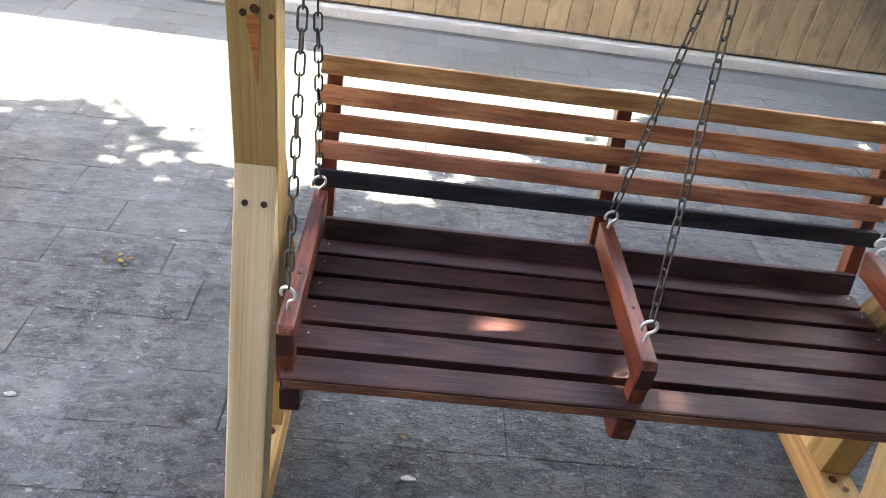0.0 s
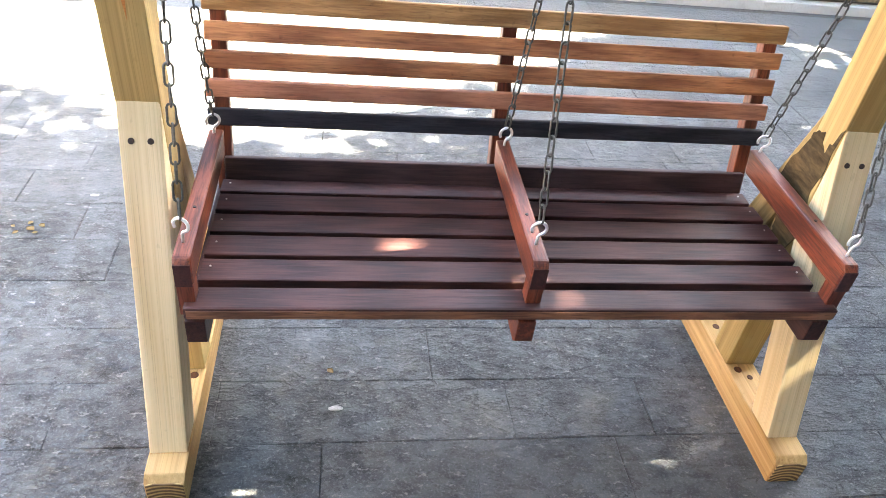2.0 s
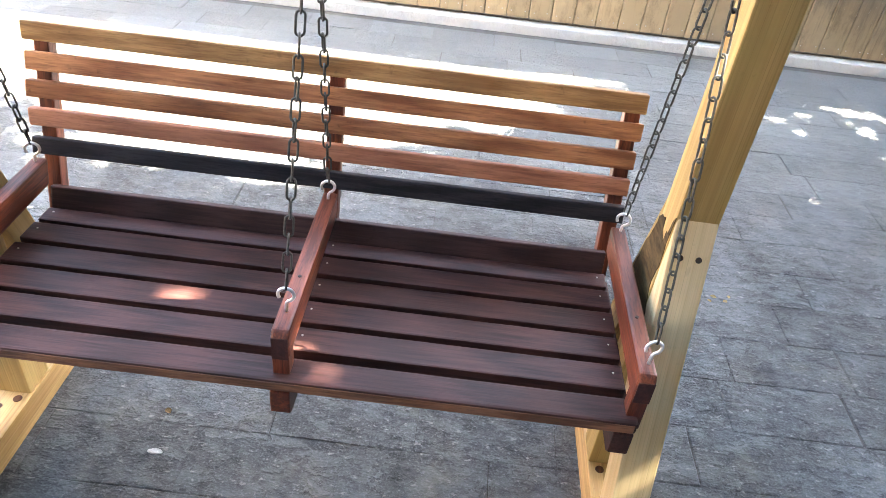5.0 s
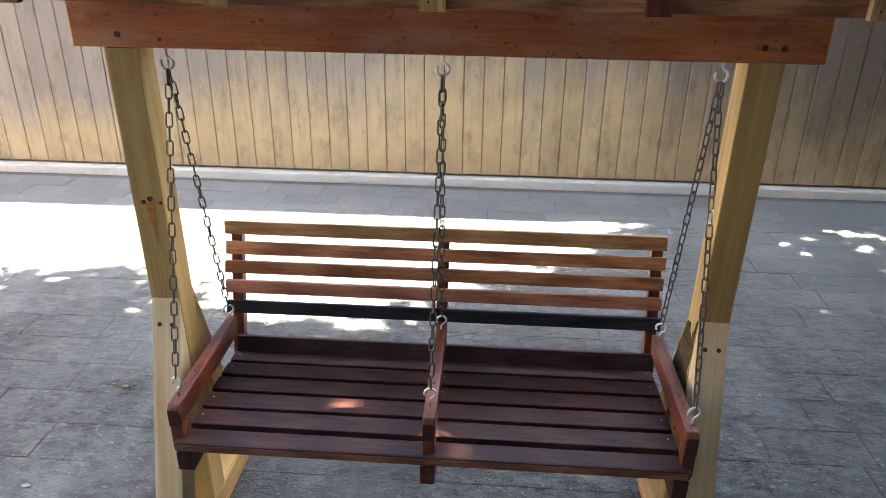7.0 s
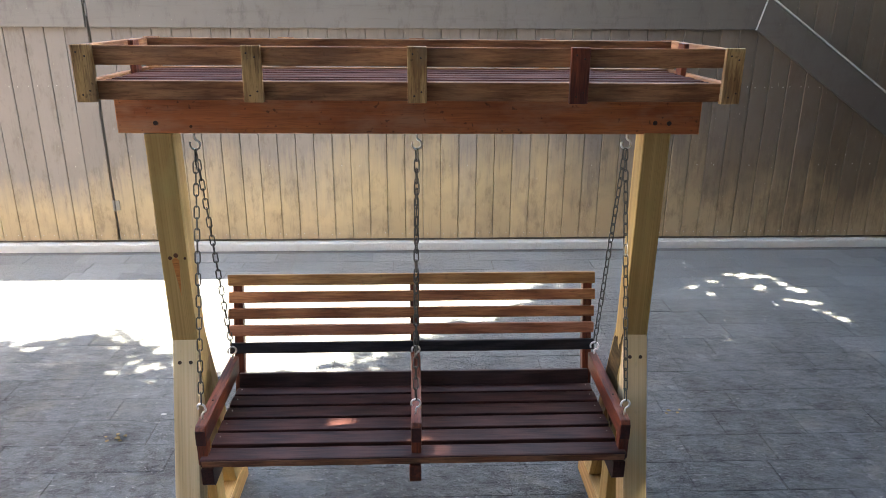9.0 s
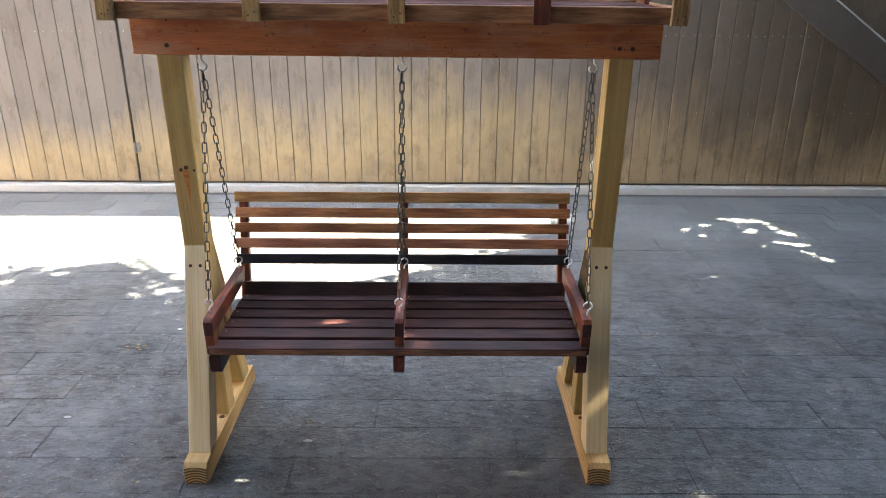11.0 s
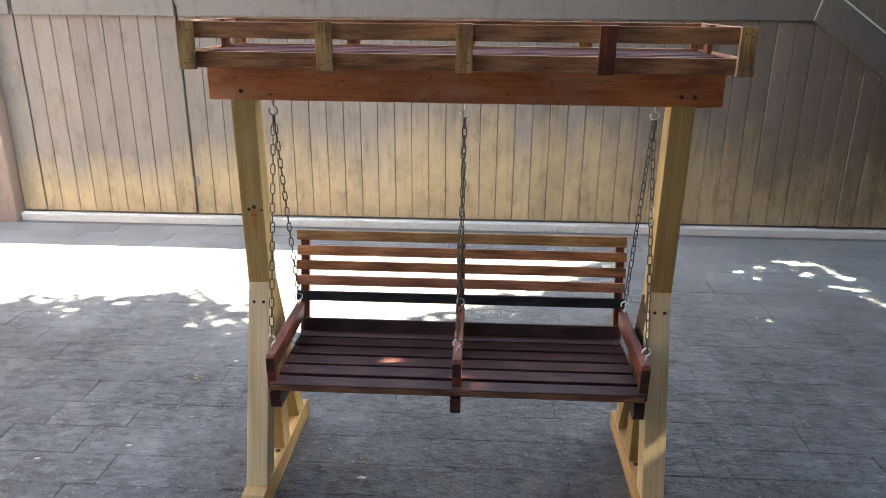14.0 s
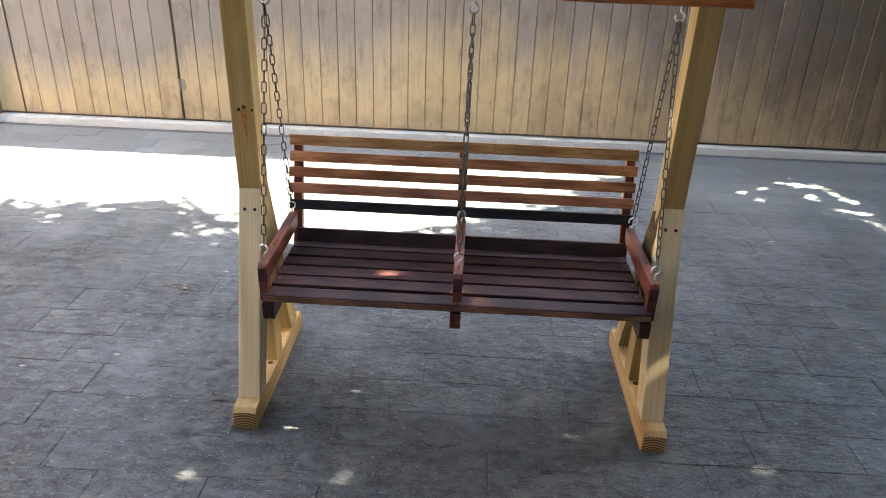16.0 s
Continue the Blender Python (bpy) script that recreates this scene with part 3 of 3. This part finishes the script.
ZL, ZU, RH = RZ0 + 0.026, RZ1 - 0.025, 0.051
for y in (RY0 + 0.026, RY1 - 0.026):
    for z in (ZL, ZU):
        rack_part("rail", block(2 * RX - 0.04, 0.022, RH, 0.003, 0.001), RAIL, pose(0, y, z))
for x in (-RX + 0.012, RX - 0.012):
    for z in (ZL, ZU):
        rack_part("side_rail", block(RY1 - RY0 - 0.08, 0.022, RH, 0.003, 0.001), RAIL, pose(x, (RY0 + RY1) / 2, z, 0, 0, 90))
for x, mat in ((-0.872, BATTEN), (-0.428, BATTEN), (0.014, BATTEN), (0.46, ARM), (0.884, BATTEN)):
    for y, front in ((RY0 + 0.006, True), (RY1 - 0.006, False)):
        b = rack_part("batten", block(RZ1 - RZ0 + 0.006, 0.018, 0.052, 0.002, 0.001), mat if front else RAIL,
                      Matrix(((0, 0, 1, x + random.uniform(-0.003, 0.003)), (0, 1, 0, y), (-1, 0, 0, (RZ0 + RZ1) / 2), (0, 0, 0, 1))))
        if front:
            for u, v in ((-0.055, -0.012), (-0.045, 0.010), (0.045, 0.012), (0.056, -0.008)):
                part("nail_head", disc(0.0028, 0.002, 8), SCREW, b, m=pose(u, -0.0095, v) @ FACING)
for x in (-RX + 0.03, RX - 0.03):
    rack_part("side_batten", block(RZ1 - RZ0, 0.018, 0.05, 0.002), ARM,
              Matrix(((0, 1, 0, x), (0, 0, 1, 0.06), (1, 0, 0, (RZ0 + RZ1) / 2), (0, 0, 0, 1))))
for x in (-0.6, 0.0, 0.6):
    rack_part("joist", block(RY1 - RY0 - 0.1, 0.04, 0.026, 0.003), RAIL, pose(x, (RY0 + RY1) / 2, RZ0 + 0.014, 0, 0, 90))
N = 6
pitch = (RY1 - RY0 - 0.09) / N
for i in range(N):
    rack_part("floor_slat", block(2 * RX - 0.08, pitch - 0.028, 0.02, 0.003, 0.001), SLATTED, pose(0, RY0 + 0.045 + pitch * (i + 0.5), RZ0 + 0.0375))

# ---- hanging bench ----
bench = thing("swing_bench", "dark oiled wooden two-seat swing bench hanging on chains", "swing bench", (0, 0, 0.46))
BB = Matrix.Translation((0, 0, -0.46))


def bench_part(name, bm, mat, m, label=""):
    return part(name, bm, mat, bench, label, BB @ m)


SZ = 0.572
front = bench_part("front_slat", block(1.402, 0.064, 0.031, 0.006), SEAT, pose(0, -0.251, SZ - 0.015, 3), "dark front seat slat with a worn brown edge")
part("worn_edge", block(1.39, 0.003, 0.022, 0.001), EDGE, front, "worn brown front edge", pose(0, -0.0318, -0.001))
for y0, y1, dz in ((-0.198, -0.128, 0.002), (-0.112, -0.043, 0.0), (-0.029, 0.039, 0.0), (0.055, 0.120, -0.001), (0.134, 0.186, -0.002)):
    sl = bench_part("seat_slat", block(1.372, y1 - y0, 0.034, 0.004, 0.001), SEAT, pose(0, (y0 + y1) / 2, SZ - 0.017 + dz))
    for x in (-0.665, 0.02, 0.665):
        part("nail_head", disc(0.0024, 0.002, 8), NAIL, sl, m=pose(x, 0.008, 0.0172))
TILT = math.atan(0.252)
BACK_UP = Vector((0, math.sin(TILT), math.cos(TILT)))
BACK_OUT = Vector((0, -math.cos(TILT), math.sin(TILT)))
FOOT = Vector((0, 0.19, 0.575))       # front face of the back slats at seat level


def back_pose(x, up, out, along=(1, 0, 0)):
    return axes(FOOT + BACK_UP * up + BACK_OUT * out + Vector((x, 0, 0)), along, BACK_UP)


LIST = ((0.411, GOLD, 0.044), (0.345, ROSE, 0.042), (0.280, ROSE, 0.042), (0.214, PINK, 0.043), (0.147, BLACK, 0.041))
for k, (up, mat, h) in enumerate(LIST):
    label = {0: "golden brown top slat", 4: "black stained slat"}.get(k, "")
    bench_part("back_slat", block(1.416, 0.021, h, 0.004, 0.0015), mat, back_pose(-0.005 + random.uniform(-0.003, 0.003), up, -0.0105), label)
bench_part("low_back_slat", block(1.36, 0.021, 0.058, 0.004), LOWBACK, back_pose(0, 0.019, -0.0105))
for x in (-0.683, 0.0, 0.679):
    m = axes(FOOT + BACK_UP * 0.168 + BACK_OUT * -0.043 + Vector((x, 0, 0)), BACK_UP, (1, 0, 0))
    bench_part("back_post", block(0.515, 0.036, 0.036, 0.004), ARM, m, "red-brown back post")
for x in (-0.684, 0.0, 0.684):
    # bearer under the slats, its front end cut slanting
    bench_part("seat_bearer", prism([(-0.272, 0.526), (0.21, 0.530), (0.21, 0.462), (-0.258, 0.455), (-0.272, 0.468)], 0.02, 0.003), ARM if x == 0 else SEAT, Matrix.Translation((x, 0, 0)) @ SIDE)
    xa = x * 0.694 / 0.684 + (0.004 if x == 0 else 0)
    bench_part("arm_post", block(0.085, 0.036, 0.033, 0.002), ARM, Matrix(((0, 0, 1, xa), (0, 1, 0, -0.246), (-1, 0, 0, 0.5795), (0, 0, 0, 1))))
    arm = bench_part("armrest", prism([(-0.266, 0.614), (0.2, 0.628), (0.218, 0.69), (-0.256, 0.681), (-0.268, 0.669)], 0.0175, 0.006), ARM, Matrix.Translation((xa, 0, 0)) @ SIDE, "red-brown armrest with a dark end")
    part("arm_end", block(0.003, 0.032, 0.053, 0.001), ARM_END, arm, m=pose(-0.2676, 0, 0.641))
    part("screw_head", disc(0.004, 0.003, 10), SCREW, arm, m=pose(-0.1, 0, 0.6846))

# screw hooks on the armrests
EYES = []
for i, (x, y0, y1) in enumerate(((-0.697, -0.214, 0.199), (0.003, -0.204, 0.190), (0.698, -0.228, 0.203))):
    for y, z in ((y0, 0.722), (y1, 0.722)):
        EYES.append((i, Vector((x, y, z))))
        bench_part("hook", tube(hook_points(0.0155, 0.03, -1), 0.0035, 8), STEEL, pose(x, y, z, 0, 0, random.uniform(-25, 25)), "bright zinc screw hook").data.shade_smooth()

# ---- chains ----
pts = []
R, L = 0.0077, 0.0127
for i in range(7):
    a = math.pi * i / 6
    pts.append((L + R * math.sin(a), R * math.cos(a), 0))
for i in range(7):
    a = math.pi + math.pi * i / 6
    pts.append((-L + R * math.sin(a), R * math.cos(a), 0))
bm = tube(pts, 0.0023, 6, True)
link_mesh = bpy.data.meshes.new("chain_link")
for f in bm.faces:
    f.smooth = True
bm.to_mesh(link_mesh)
bm.free()
link_mesh.materials.append(CHAIN)
for i, eye in EYES:
    top = Vector((HOOKS[i], 0.035 + (0.003 if eye.y > 0 else -0.003), 1.526))
    low = eye + Vector((0, 0, 0.016))
    span = top - low
    count = round(span.length / 0.0352)
    chain = thing("chain", "dull zinc link chain between beam and armrest", "chain", low, "chains of the swing bench")
    for k in range(count):
        sag = 0.006 * math.sin(math.pi * (k + 0.5) / count) * (1 if eye.y > 0 else -1)
        c = span * ((k + 0.5) / count) + Vector((0, sag * 0.3, -abs(sag)))
        m = axes(c, span, (1, 0.35, 0)) @ pose(0, 0, 0, (90 if k % 2 else 0) + random.uniform(-14, 14))
        link("link", link_mesh, chain, m)

# ---- litter on the paving ----
LITTER = wood("dry_leaf", (0.45, 0.34, 0.17), (0.28, 0.19, 0.09), (0.36, 0.30, 0.14), 0.8)
CHIP = stone("white_chip", (0.5, 0.5, 0.48), (0.36, 0.36, 0.35), (0.6, 0.6, 0.58))


def curled_leaf(size):
    bm = bmesh.new()
    grid = []
    for i in range(6):
        t = i / 5
        w = size * 0.42 * math.sin(math.pi * min(0.97, max(0.04, t))) ** 0.8
        grid.append([bm.verts.new((size * (t - 0.5), w * j, size * (0.03 + 0.10 * abs(j) ** 2 + 0.05 * math.sin(3 * t)))) for j in (-1, -0.5, 0, 0.5, 1)])
    for a, b in zip(grid, grid[1:]):
        for j in range(4):
            bm.faces.new((a[j], b[j], b[j + 1], a[j + 1]))
    bmesh.ops.solidify(bm, geom=bm.faces[:], thickness=0.0006)
    return bm


for x, y, size in ((-1.43, 0.72, 0.03), (-1.40, 0.74, 0.024), (-1.47, 0.70, 0.02), (-1.44, 0.755, 0.02), (-1.41, 0.70, 0.018), (-1.49, 0.735, 0.016), (1.30, 0.89, 0.024), (1.34, 0.87, 0.02), (1.36, 0.90, 0.016), (1.28, 0.865, 0.018), (-0.42, 0.07, 0.022), (-1.02, -0.33, 0.016)):
    leaf = part("dry_leaf", curled_leaf(size), LITTER, None, m=pose(x, y, 0.0015, 0, 0, random.uniform(0, 360)), smooth=True)
    tagged(leaf, "small curled dry brown leaf on the paving", "leaf", "fallen leaves")
# low white lumps stand in for flat white smudges on the stones
for x, y, size in ((-1.50, 0.10, 0.011), (-1.28, 0.93, 0.010), (-1.86, -0.02, 0.009), (-0.403, -0.067, 0.012)):
    bm = bmesh.new()
    bmesh.ops.create_icosphere(bm, subdivisions=2, radius=size)
    for v in bm.verts:
        v.co = Vector((v.co.x * 1.7, v.co.y * 0.8, v.co.z * 0.3)) * random.uniform(0.85, 1.1)
    tagged(part("pebble", bm, CHIP, None, m=pose(x, y, size * 0.27), smooth=True), "small flat white smudge on the paving, built as a lump", "pebble", "white pebbles")

# ---- unseen tree over the yard, shaped to cast the leafy shade ----
tree = thing("tree", "leafy tree out of view, added beside the yard to cast shade", "tree", (6.6, -2.2, 0))
TB = Vector((6.6, -2.2, 0))
spine = [Vector((0, 0, -0.05)), Vector((0.03, 0.05, 0.6)), Vector((-0.04, 0.12, 1.6)), Vector((-0.12, 0.3, 2.8)), Vector((-0.3, 0.5, 4.0))]
trunk = part("trunk", tube(spine, [0.26, 0.2, 0.17, 0.15, 0.12], 12), TREE_BARK, tree)
rng = np.random.default_rng(7)


def shade_edge(x):
    """Where the crown's shade ends on the ground, towards the sunny strip by the gate."""
    return np.interp(x, (-7, -3.3, -2.4, -2.0, -1.45, -1.2, -0.55, 0.2, 0.6, 1.05, 1.3, 8), (1.85, 1.72, 1.52, 1.70, 1.50, 1.15, 1.15, 1.75, 2.0, 2.6, 2.9, 2.95))


# gaps between the leaves: where the sunspots fall, and how wide they are
HOLES = [(-0.40, -0.07, 0.018), (-1.9, 0.09, 0.015), (-0.93, -0.37, 0.025), (-0.63, -0.30, 0.036), (-0.52, -0.35, 0.03), (-0.94, -0.58, 0.032), (-0.85, -0.62, 0.02), (-0.36, -0.55, 0.032),
         (0.14, -0.28, 0.03), (0.47, -0.235, 0.03), (1.15, -0.41, 0.025), (1.20, -0.40, 0.015), (1.75, -0.38, 0.03)]
HOLES.append((-0.27 + SUN_SLOPE_X * 0.57, -0.09 - SUN_SLOPE_Y * 0.57, 0.042))      # on the seat
for x0, y0, x1, y1, wide in ((2.04, 2.65, 2.15, 2.44, 0.004), (2.22, 2.75, 2.27, 2.62, 0.0), (2.42, 2.85, 2.62, 2.79, 0.012), (2.50, 2.68, 2.57, 2.52, 0.008), (2.72, 2.78, 2.83, 2.48, 0.026),
                             (2.66, 2.32, 2.84, 2.27, 0.016), (2.75, 2.16, 2.86, 1.99, 0.022), (2.51, 2.25, 2.53, 2.24, 0.004), (1.44, 1.71, 1.46, 1.70, 0.006)):     # slits by the gate
    for t in (0.0, 0.25, 0.5, 0.75, 1.0):
        HOLES.append((x0 + (x1 - x0) * t, y0 + (y1 - y0) * t, wide))
clumps = []
while len(clumps) < 5400:
    gx, gy, h = rng.uniform(-7.2, 5.8), rng.uniform(-3.9, 3.4), rng.uniform(4.6, 5.7)
    gap = shade_edge(gx) - gy
    if gap < 0.1 + rng.normal(0, 0.12) or (gap < 0.55 and gx < 0.9 and rng.random() < 0.5):
        continue
    clumps.append((gx - SUN_SLOPE_X * h, gy + SUN_SLOPE_Y * h, h))
while len(clumps) < 6300:
    gx, gy, h = rng.uniform(-1.6, 1.6), rng.uniform(-1.4, 1.0), rng.uniform(5.0, 6.4)
    clumps.append((gx - SUN_SLOPE_X * h, gy + SUN_SLOPE_Y * h, h))
clumps = np.array(clumps)
PER = 34
c = np.repeat(clumps, PER, axis=0)
p = c + rng.normal(0, 1, c.shape) * (0.16, 0.16, 0.12)
gx, gy = p[:, 0] + SUN_SLOPE_X * p[:, 2], p[:, 1] - SUN_SLOPE_Y * p[:, 2]
keep = gy < shade_edge(gx) + 0.25
for hx, hy, hr in HOLES:
    keep &= (gx - hx) ** 2 + (gy - hy) ** 2 > (hr + 0.04) ** 2
# the crown is cut open here to let overhead sky light reach the swing
keep &= (np.abs(p[:, 0] + 0.5) / 1.6) ** 4 + (np.abs(p[:, 1] - 0.55) / 1.3) ** 4 > 1
p = p[keep]
k = len(p)
az, tilt, size = rng.uniform(0, math.tau, k), rng.normal(0, 0.45, (k, 2)), rng.uniform(0.055, 0.085, k)
u = np.stack([np.cos(az), np.sin(az), tilt[:, 0]], 1)
v = np.stack([-np.sin(az), np.cos(az), tilt[:, 1]], 1)
u, v = u * size[:, None], v * size[:, None] * 0.55
verts = np.stack([p - u, p - 0.1 * u + v, p + u, p - 0.1 * u - v], 1).reshape(-1, 3) - np.array(TB)
me = bpy.data.meshes.new("crown")
me.from_pydata(verts.tolist(), [], np.arange(4 * k).reshape(-1, 4).tolist())
me.materials.append(LEAF)
crown = tagged(link("crown", me, tree), kind="stuff")
for gx, gy, h in ((0.6, 0.5, 5.0), (1.8, 2.2, 5.1), (3.4, 3.0, 5.0), (7.8, 3.4, 5.0), (1.5, -1.4, 5.2), (8.9, 0.5, 5.1), (4.0, -1.8, 5.3), (5.0, 1.2, 5.3)):
    end = Vector((gx, gy, h)) - TB
    start = spine[3]
    mid = start.lerp(end, 0.45) + Vector((0, 0, 0.5))
    part("limb", tube([start, start.lerp(mid, 0.5) + Vector((0, 0, 0.15)), mid, mid.lerp(end, 0.55), end], [0.09, 0.07, 0.055, 0.035, 0.012], 8), TREE_BARK, tree)

# ---- paving stones ----
OFFSETS = {0: -1.73, 1: -1.59, 3: -1.283, 4: 1.27, 5: -1.365, 7: 1.805, 8: 1.6, -1: -1.12, -2: -1.24, -3: -0.655}
stone_meshes = []
for i in range(24):
    hx, hy = LONG / 2 - random.uniform(0.0, 0.0022), ROW / 2 - random.uniform(-0.0002, 0.0018)
    ring = [(-hx + 2 * hx * t, -hy) for t in (0, 0.2, 0.43, 0.6, 0.83)] + [(hx, -hy + 2 * hy * t) for t in (0, 0.3, 0.7)]
    ring += [(hx - 2 * hx * t, hy) for t in (0, 0.2, 0.43, 0.6, 0.83)] + [(-hx, hy - 2 * hy * t) for t in (0, 0.3, 0.7)]
    ring = [(x + random.uniform(-0.0014, 0.0014), y + random.uniform(-0.0014, 0.0014)) for x, y in ring]
    bm = bmesh.new()
    low = [bm.verts.new((x, y, -0.01)) for x, y in ring]
    rim = [bm.verts.new((x, y, 0.008 + random.uniform(-0.001, 0.0005))) for x, y in ring]
    chip = [random.uniform(0.0008, 0.0035) for p in ring]
    top = [bm.verts.new((x - math.copysign(c, x), y - math.copysign(c, y), 0.01 + random.uniform(-0.0004, 0.0006))) for (x, y), c in zip(ring, chip)]
    for a, b in ((low, rim), (rim, top)):
        for q in range(16):
            bm.faces.new((a[q], a[(q + 1) % 16], b[(q + 1) % 16], b[q]))
    bm.faces.new(top)
    me = bpy.data.meshes.new("paving_stone")
    bm.to_mesh(me)
    bm.free()
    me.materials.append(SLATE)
    stone_meshes.append(me)
rest_v, rest_f = [], []
stones = 0
for r in range(-24, 17):
    y = 0.035 + ROW * (r + 0.5)
    off = OFFSETS.get(r, random.uniform(0, LONG)) % LONG
    for i in range(-18, 19):
        x = off + LONG * (i + 0.5) + random.uniform(-0.003, 0.003)
        if y + ROW / 2 > WALL_Y - 0.06:
            continue
        dz, ax, ay = random.uniform(-0.0018, 0.0012), random.uniform(-0.25, 0.25), random.uniform(-0.2, 0.2)
        m = pose(x, y, -0.0095 + dz, ax, ay, random.uniform(-0.3, 0.3))
        if -2.3 < x < 2.1 and -0.9 < y < 2.0 and stones < 300:
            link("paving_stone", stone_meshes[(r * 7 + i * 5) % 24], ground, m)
            stones += 1
        else:
            src = stone_meshes[(r * 5 + i) % 24]
            n0 = len(rest_v)
            rest_v += [tuple(m @ w.co) for w in src.vertices]
            rest_f += [[n0 + j for j in f.vertices] for f in src.polygons]
me = bpy.data.meshes.new("outer_paving")
me.from_pydata(rest_v, [], rest_f)
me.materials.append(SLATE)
tagged(link("outer_paving", me, ground), kind="stuff")
